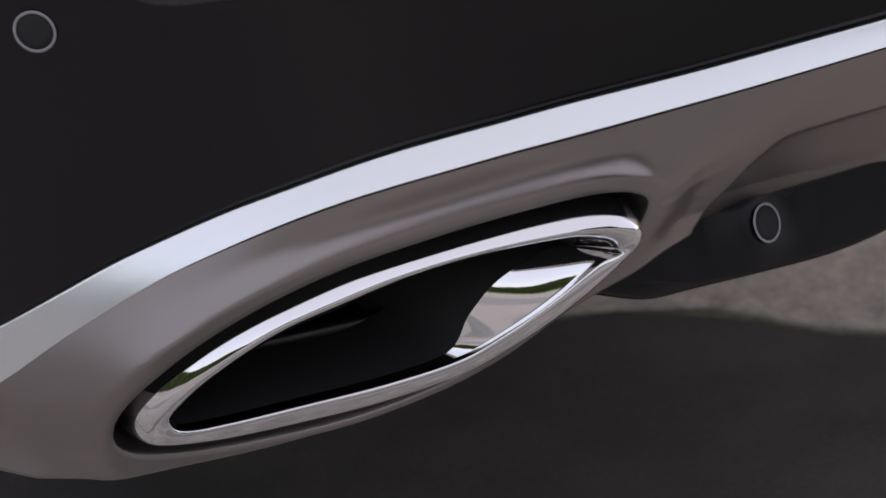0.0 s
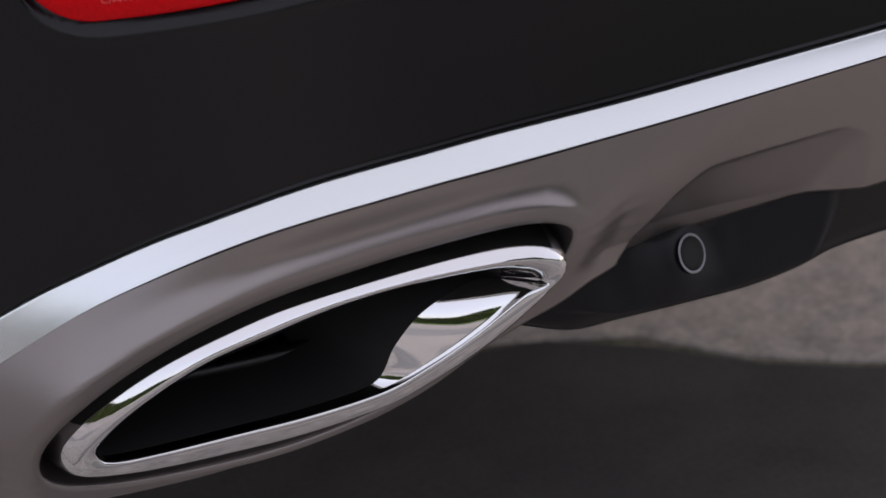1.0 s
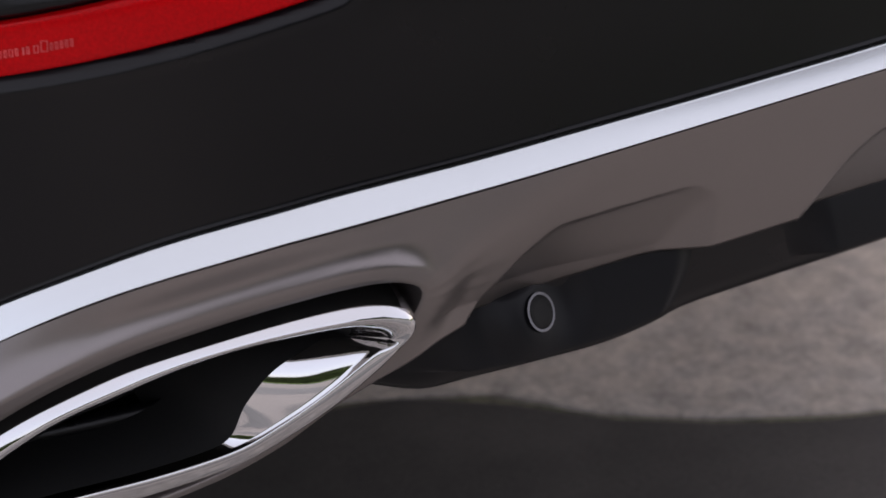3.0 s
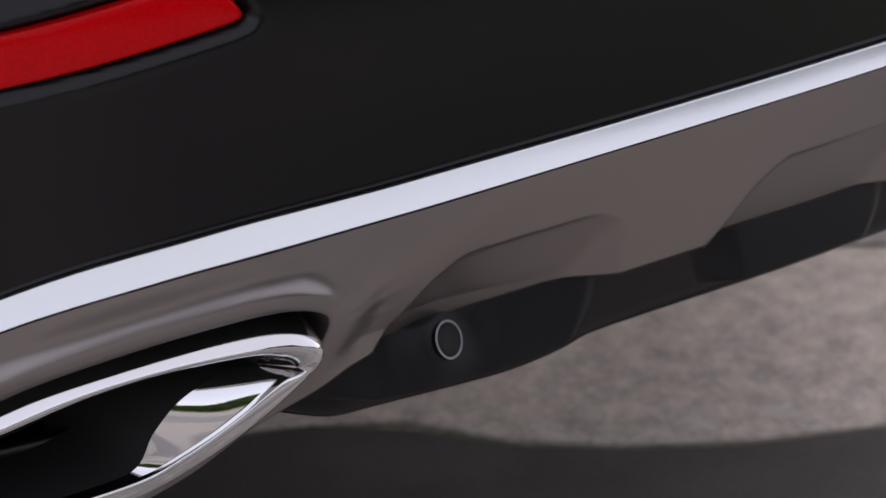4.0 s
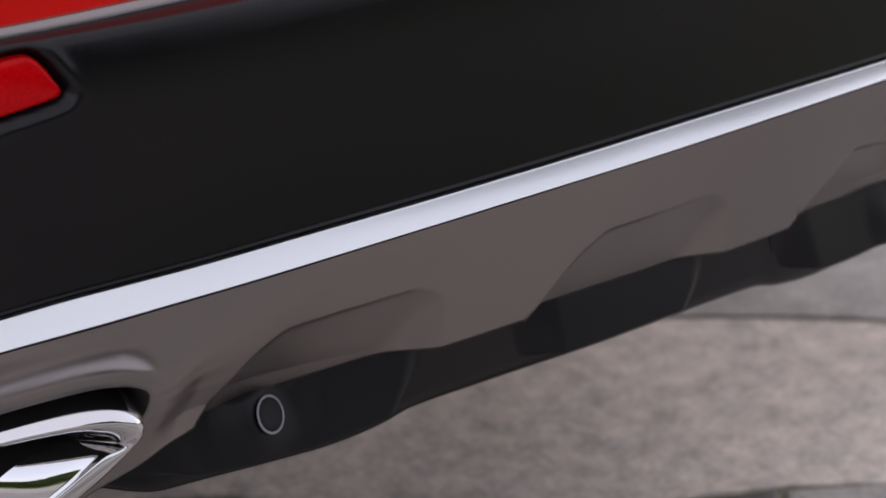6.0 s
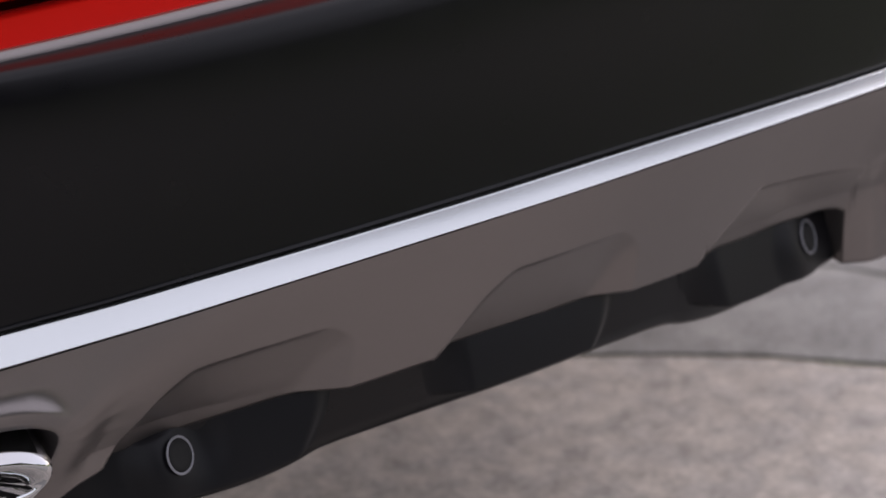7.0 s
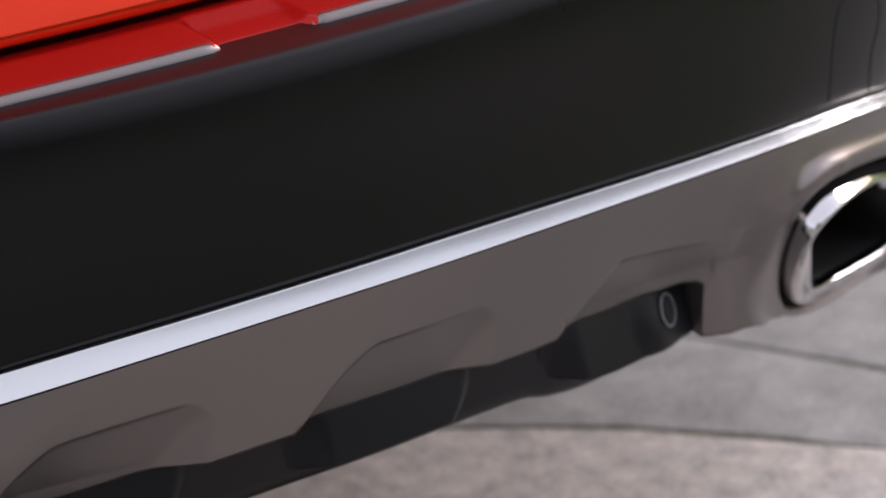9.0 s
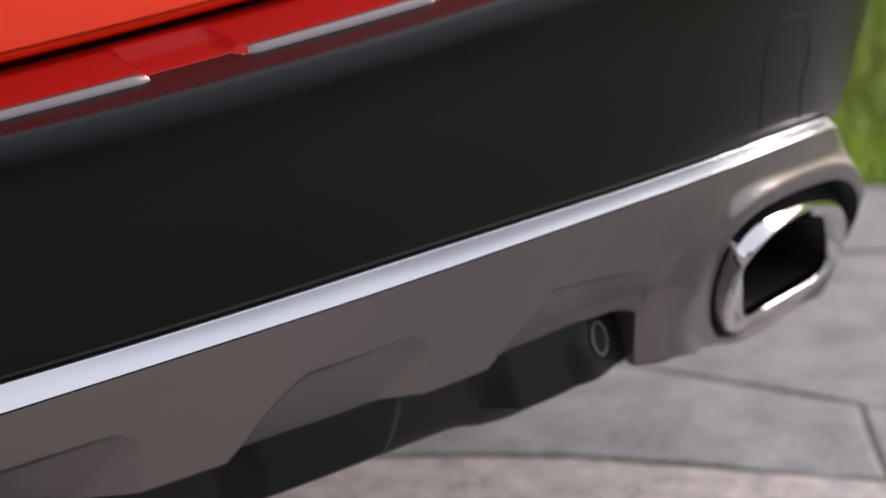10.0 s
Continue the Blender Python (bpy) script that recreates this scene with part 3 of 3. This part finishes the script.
def body():
    """Plain closed shell of the rest of the car, forward of the tail."""
    stations = [(0.55, 0.46, 1.24, 0.80, 0.74), (0.75, 0.45, 1.30, 0.96, 0.80), (1.0, 0.42, 1.62, 0.985, 0.66), (1.6, 0.36, 1.68, 0.99, 0.66), (2.6, 0.32, 1.68, 0.99, 0.66),
                (3.1, 0.32, 1.45, 0.985, 0.70), (3.6, 0.32, 1.08, 0.97, 0.80), (4.3, 0.34, 1.0, 0.92, 0.75), (4.6, 0.42, 0.85, 0.80, 0.65)]
    verts, n = [], 28
    for y, zl, zh, w, wt in stations:
        for k in range(n):
            a = 2 * math.pi * (k + 0.5) / n
            c, s = math.cos(a), math.sin(a)
            z = (zl + zh) / 2 + (zh - zl) / 2 * math.copysign(abs(s) ** 0.35, s)
            f = (z - zl) / (zh - zl)
            wide = w + (wt - w) * smooth01(f, 0.5, 1.0)
            verts.append((wide * math.copysign(abs(c) ** 0.3, c), y, z))
    faces = grid_faces(len(stations), n, True)
    faces += [tuple(range(n))[::-1], tuple(range((len(stations) - 1) * n, len(stations) * n))]
    return mesh_from("body", verts, faces, RED_PAINT)


part("body", body(), car, "plain red car body")


def underbody():
    """An unseen black tray added under the car to darken the ground, with the rounded tank of a silencer across its
    tail.
    """
    ys = np.linspace(0.27, 4.4, 60)
    xs = np.linspace(-0.84, 0.84, 30)
    verts = []
    for y in ys:
        for x in xs:
            z = 0.43 - 0.10 * smooth01(y, 0.5, 1.6) + 0.02 * (abs(x) / 0.84) ** 6
            z -= 0.07 * math.exp(-((y - 0.62) / 0.16) ** 4) * math.exp(-((x + 0.35) / 0.42) ** 4)
            verts.append((x, y, z))
    return mesh_from("underbody", verts, grid_faces(len(ys), len(xs), flip=True), BLACK_SMOOTH)


part("underbody", underbody(), car, "unseen black underbody tray, added to darken the ground")


def wheel(x, y):
    def lathe(name, profile, mat):
        verts = [(x + math.copysign(d, x), y + r * math.cos(a), 0.36 + r * math.sin(a)) for r, d in profile for a in np.linspace(0, 2 * math.pi, 48, endpoint=False)]
        return mesh_from(name, verts, grid_faces(len(profile), 48, True, x > 0), mat)
    w = part("wheel", lathe("tyre", [(0.24, -0.12), (0.34, -0.12), (0.36, -0.09), (0.36, 0.09), (0.34, 0.12), (0.24, 0.12)], RUBBER), car, "black rubber tyre")
    part("rim", lathe("rim", [(0.24, -0.1), (0.24, 0.1), (0.2, 0.09), (0.05, 0.10), (0.001, 0.10)], ALLOY), w, "alloy rim")


def arch_liner(side):
    """The curved black liner of a rear wheel arch, unseen and added to block stray sunlight."""
    verts = []
    angles = np.linspace(radians(-12), radians(192), 30)
    for x in (0.66, 0.80, 0.99):
        verts += [(side * x, 1.25 - 0.425 * math.cos(a), 0.36 + 0.425 * math.sin(a)) for a in angles]
    return mesh_from("wheel_arch_liner", verts, grid_faces(3, len(angles), flip=side > 0), BLACK_SMOOTH)


for side in (-1, 1):
    part("wheel_arch_liner", arch_liner(side), car, "unseen black wheel arch liner, added to block sunlight")

for wx in (-0.83, 0.83):
    for wy in (1.25, 3.85):
        wheel(wx, wy)

# ---- red reflector in its pocket
def reflector():
    c = LENS.mean(axis=0)
    verts = []
    for k, dy in ((1.0, 0.013), (0.995, 0.0075), (0.985, 0.0062), (0.9, 0.0055), (0.6, 0.0050), (0.3, 0.0048)):
        for x, z in LENS:
            q = x + (c[0] - x) * (1 - k) * 0.3, z + (lens_low(x) + 0.022 - z) * (1 - k)
            verts.append((q[0], cover_y(q[0], q[1]) + dy - 0.001, q[1]))
    n = len(LENS)
    faces = grid_faces(6, n, True)
    faces += [(5 * n + i, 5 * n + i + 1, 6 * n - 2 - i, 6 * n - 1 - i) for i in range(n // 2 - 1)]
    me = mesh_from("reflector", verts, faces, RED_LENS)
    return me


refl = part("reflector", reflector(), cover, "bright red plastic rear reflector")


def marks():
    """Small moulded marks on the lens, too fine to read."""
    verts, faces = [], []
    x = -0.818
    for wide in (8, 3, 3, 3, 4, 3, 0, 4, 4, 3, 4, 3, 0, 2, 3, 0, 5, 7, 3, 3, 3, 3, 3):
        w = wide * 0.0007
        z = lens_low(x) + 0.0165
        if w:
            k = len(verts)
            h = 0.0065 if wide < 7 else 0.0095
            for a, b in ((0, 0), (w, 0), (w, h), (0, h), (0.0007, 0.0007), (w - 0.0007, 0.0007), (w - 0.0007, h - 0.0007), (0.0007, h - 0.0007)):
                verts.append((x + a, cover_y(x + a, z + b) + 0.0032, z + b))
            faces += [(k, k + 1, k + 5, k + 4), (k + 1, k + 2, k + 6, k + 5), (k + 2, k + 3, k + 7, k + 6), (k + 3, k, k + 4, k + 7)]
        x += w + 0.0013
    return mesh_from("moulded_marks", verts, faces, PRINT, False)


part("moulded_marks", marks(), refl, "faint pale moulded marks")

# ---- cover of the towing eye: a fine seam in the skin
def seam():
    line = [(0.6635, 0.583), (0.658, 0.603), (0.656, 0.629), (0.664, 0.650), (0.666, 0.673), (0.656, 0.695), (0.641, 0.706), (0.624, 0.7105), (0.604, 0.710), (0.590, 0.702), (0.584, 0.688), (0.579, 0.654), (0.576, 0.617), (0.575, 0.607)]
    p = []
    for i in range(len(line) - 1):
        a, b, c, d = (np.array(line[max(0, min(len(line) - 1, i + k))]) for k in (-1, 0, 1, 2))
        for t in np.linspace(0, 1, 8, endpoint=False):
            p.append(0.5 * ((2 * b) + (c - a) * t + (2 * a - 5 * b + 4 * c - d) * t * t + (3 * b - a - 3 * c + d) * t**3))
    p = np.array(p)
    t = np.gradient(p, axis=0)
    t /= np.linalg.norm(t, axis=1)[:, None]
    nrm = np.stack([t[:, 1], -t[:, 0]], 1)
    verts = []
    for o, h in ((-0.0009, 0.004), (-0.0007, -0.0006), (0.0, -0.0008), (0.0007, -0.0006), (0.0009, 0.004)):
        for (x, z), (nx, nz) in zip(p, nrm):
            verts.append((x + nx * o, cover_y(x, z) + h, z + nz * o))
    return mesh_from("towing_cover_seam", verts, grid_faces(5, len(p)), VOID)


part("towing_cover_seam", seam(), cover, "fine dark seam of the towing eye cover")

# ---------------------------------------------------------------- ground
COS, SIN = math.cos(radians(36)), math.sin(radians(36))


def flat(u, w):
    """From the paving's own directions to the plan."""
    return (u * COS + w * SIN, -u * SIN + w * COS)


def sheet(name, mat, u0, u1, w0, w1, z, label, category, kind="structure"):
    v = [(*flat(u, w), z) for u, w in ((u0, w0), (u1, w0), (u1, w1), (u0, w1))]
    return tagged(new(name, mesh_from(name, v, [(0, 1, 2, 3)], mat, False)), label, category, "", kind)


sheet("ground", SOIL, -600, 600, -600, 600, -0.035, "green lawn that reaches to the horizon", "lawn")
pavement = sheet("pavement", JOINT, -8.2, 2.5, -5.38, 1.63, -0.0022, "flagstone paving with mossy joints", "pavement")

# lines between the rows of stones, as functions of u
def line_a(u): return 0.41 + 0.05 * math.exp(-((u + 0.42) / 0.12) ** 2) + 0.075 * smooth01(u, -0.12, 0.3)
def line_b(u): return 0.865 - 0.075 * smooth01(u, 0.25, 0.75)
def line_c(u): return max(1.09 - 0.43 * (u - 0.44) * smooth01(u, 0.2, 0.5), line_b(u) + 0.012)
def level(w): return lambda u: w + 0.02 * math.sin(3.1 * u + 7 * w)


BANDS = [(line_b, line_c), (line_a, line_b), (line_c, level(1.42)), (level(1.42), lambda u: 1.63)]
low_lines = [line_a] + [level(0.0 - 0.45 * k) for k in range(0, 13)]
BANDS += [(low_lines[k + 1], low_lines[k]) for k in range(13)]
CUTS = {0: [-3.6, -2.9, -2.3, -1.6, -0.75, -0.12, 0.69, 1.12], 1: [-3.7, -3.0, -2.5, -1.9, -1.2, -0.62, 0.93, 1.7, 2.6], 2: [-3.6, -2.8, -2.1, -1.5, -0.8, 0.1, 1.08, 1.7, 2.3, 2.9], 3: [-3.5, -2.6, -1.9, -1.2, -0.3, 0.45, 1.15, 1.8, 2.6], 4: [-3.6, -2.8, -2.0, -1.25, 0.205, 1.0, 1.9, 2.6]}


def flagstone(lo, hi, u0, u1, mat):
    g = 0.003
    ring, n = [], 14
    us = np.linspace(u0 + g, u1 - g, n)
    rough = lambda u, w: 0.006 * noise.noise((u * 9, w * 9, 0)) + 0.003 * noise.noise((u * 31, w * 31, 3))
    for u in us:
        ring.append((u, lo(u) + g + rough(u, lo(u))))
    for f in (0.3, 0.6):
        u = u1 - g
        ring.append((u + rough(u, f), lo(u) + (hi(u) - lo(u)) * f))
    for u in us[::-1]:
        ring.append((u, hi(u) - g + rough(u, hi(u) + 5)))
    for f in (0.6, 0.3):
        u = u0 + g
        ring.append((u + rough(u, f), lo(u) + (hi(u) - lo(u)) * f))
    c = np.mean(ring, axis=0)
    m = len(ring)
    verts = []
    for k, z in ((1.0, -0.03), (1.0, -0.003), (0.993, -0.0009), (0.98, 0.0)):
        for u, w in ring:
            verts.append((*flat(c[0] + (u - c[0]) * k, c[1] + (w - c[1]) * k), z))
    faces = grid_faces(4, m, True) + [tuple(range(3 * m, 4 * m))]
    ob = new("flagstone", mesh_from("flagstone", verts, faces, mat, False))
    ob.parent = pavement


rng = random.Random(4)
for bi, (lo, hi) in enumerate(BANDS):
    cuts = CUTS.get(bi)
    if cuts is not None:
        cuts = [-8.3, -7.5, -6.6, -5.9, -5.1, -4.4] + cuts
    else:
        cuts, u = [], (-8.5, -8.9, -8.2)[bi % 3]
        while u < 2.4:
            cuts.append(u)
            u += 0.55 + 0.55 * rng.random()
        cuts.append(u)
    for u0, u1 in zip(cuts, cuts[1:]):
        # the slab beside the left exhaust takes the shadow-coloured stone
        flagstone(lo, hi, u0, u1, STONE_SHADED if bi == 4 and -1.3 < u0 and u1 < 0.3 else STONE_GREY if bi in (0, 2, 3, 4) or rng.random() < 0.3 and bi > 3 else STONE)


def grass():
    r = random.Random(7)
    verts, faces = [], []
    for _ in range(44000):
        u, w = 0.1 + 2.2 * r.random(), 1.64 + 2.6 * r.random() ** 1.3
        x, y = flat(u, w)
        h, a, lean = 0.03 + 0.045 * r.random(), r.random() * 6.28, 0.03 * r.random()
        b = 0.0022 + 0.0018 * r.random()
        dx, dy = b * math.cos(a), b * math.sin(a)
        lx, ly = lean * math.cos(a + 1.6), lean * math.sin(a + 1.6)
        k = len(verts)
        verts += [(x - dx, y - dy, -0.036), (x + dx, y + dy, -0.036), (x + dx * 0.7 + lx * 0.4, y + dy * 0.7 + ly * 0.4, -0.036 + h * 0.6),
                  (x - dx * 0.7 + lx * 0.4, y - dy * 0.7 + ly * 0.4, -0.036 + h * 0.6), (x + lx, y + ly, -0.036 + h)]
        faces += [(k, k + 1, k + 2, k + 3), (k + 3, k + 2, k + 4)]
    return mesh_from("grass", verts, faces, GRASS, False)


def hedge():
    """An unseen belt of dark leafy trees for the reflections: low, with a tall stretch added behind the car to block
    sky light.
    """
    r = random.Random(11)

    def crest(a):
        g = math.degrees(a)
        return 1.7 + 3.8 * smooth01(g, 160, 174) * (1 - smooth01(g, 196, 206)) - 0.7 * smooth01(g, 202, 214) + 0.25 * math.sin(a * 7) + 0.2 * math.sin(a * 17 + 1)
    verts, faces = [], []
    for _ in range(36000):
        a = radians(130 + 205 * r.random())
        h = crest(a) * r.random() ** 0.8
        d = 9.0 + 1.2 * r.random() + 0.4 * math.sin(a * 23) - 0.06 * h
        c = Vector((d * math.sin(a), d * math.cos(a), h))
        u = Vector((r.gauss(0, 1), r.gauss(0, 1), r.gauss(0, 1))).normalized()
        v = u.orthogonal().normalized()
        k, s = len(verts), 0.12 + 0.16 * r.random()
        verts += [c - u * s, c + v * s * 0.5, c + u * s, c - v * s * 0.5]
        faces.append((k, k + 1, k + 2, k + 3))
    k, n = len(verts), 100
    for top in (0, 1):
        for i in range(n):
            a = radians(130 + 205 * i / (n - 1))
            verts.append((9.9 * math.sin(a), 9.9 * math.cos(a), crest(a) * 0.88 if top else -0.05))
    faces += [(k + i, k + i + 1, k + n + i + 1, k + n + i) for i in range(n - 1)]
    return mesh_from("hedge", verts, faces, LEAF, False)


tagged(new("hedge", hedge()), "unseen dense dark green leafy tree belt round the lawn, added to block sky light", "hedge", "", "stuff")
tagged(new("grass", grass()), "bright green mown grass beside the paving", "grass", "", "stuff")
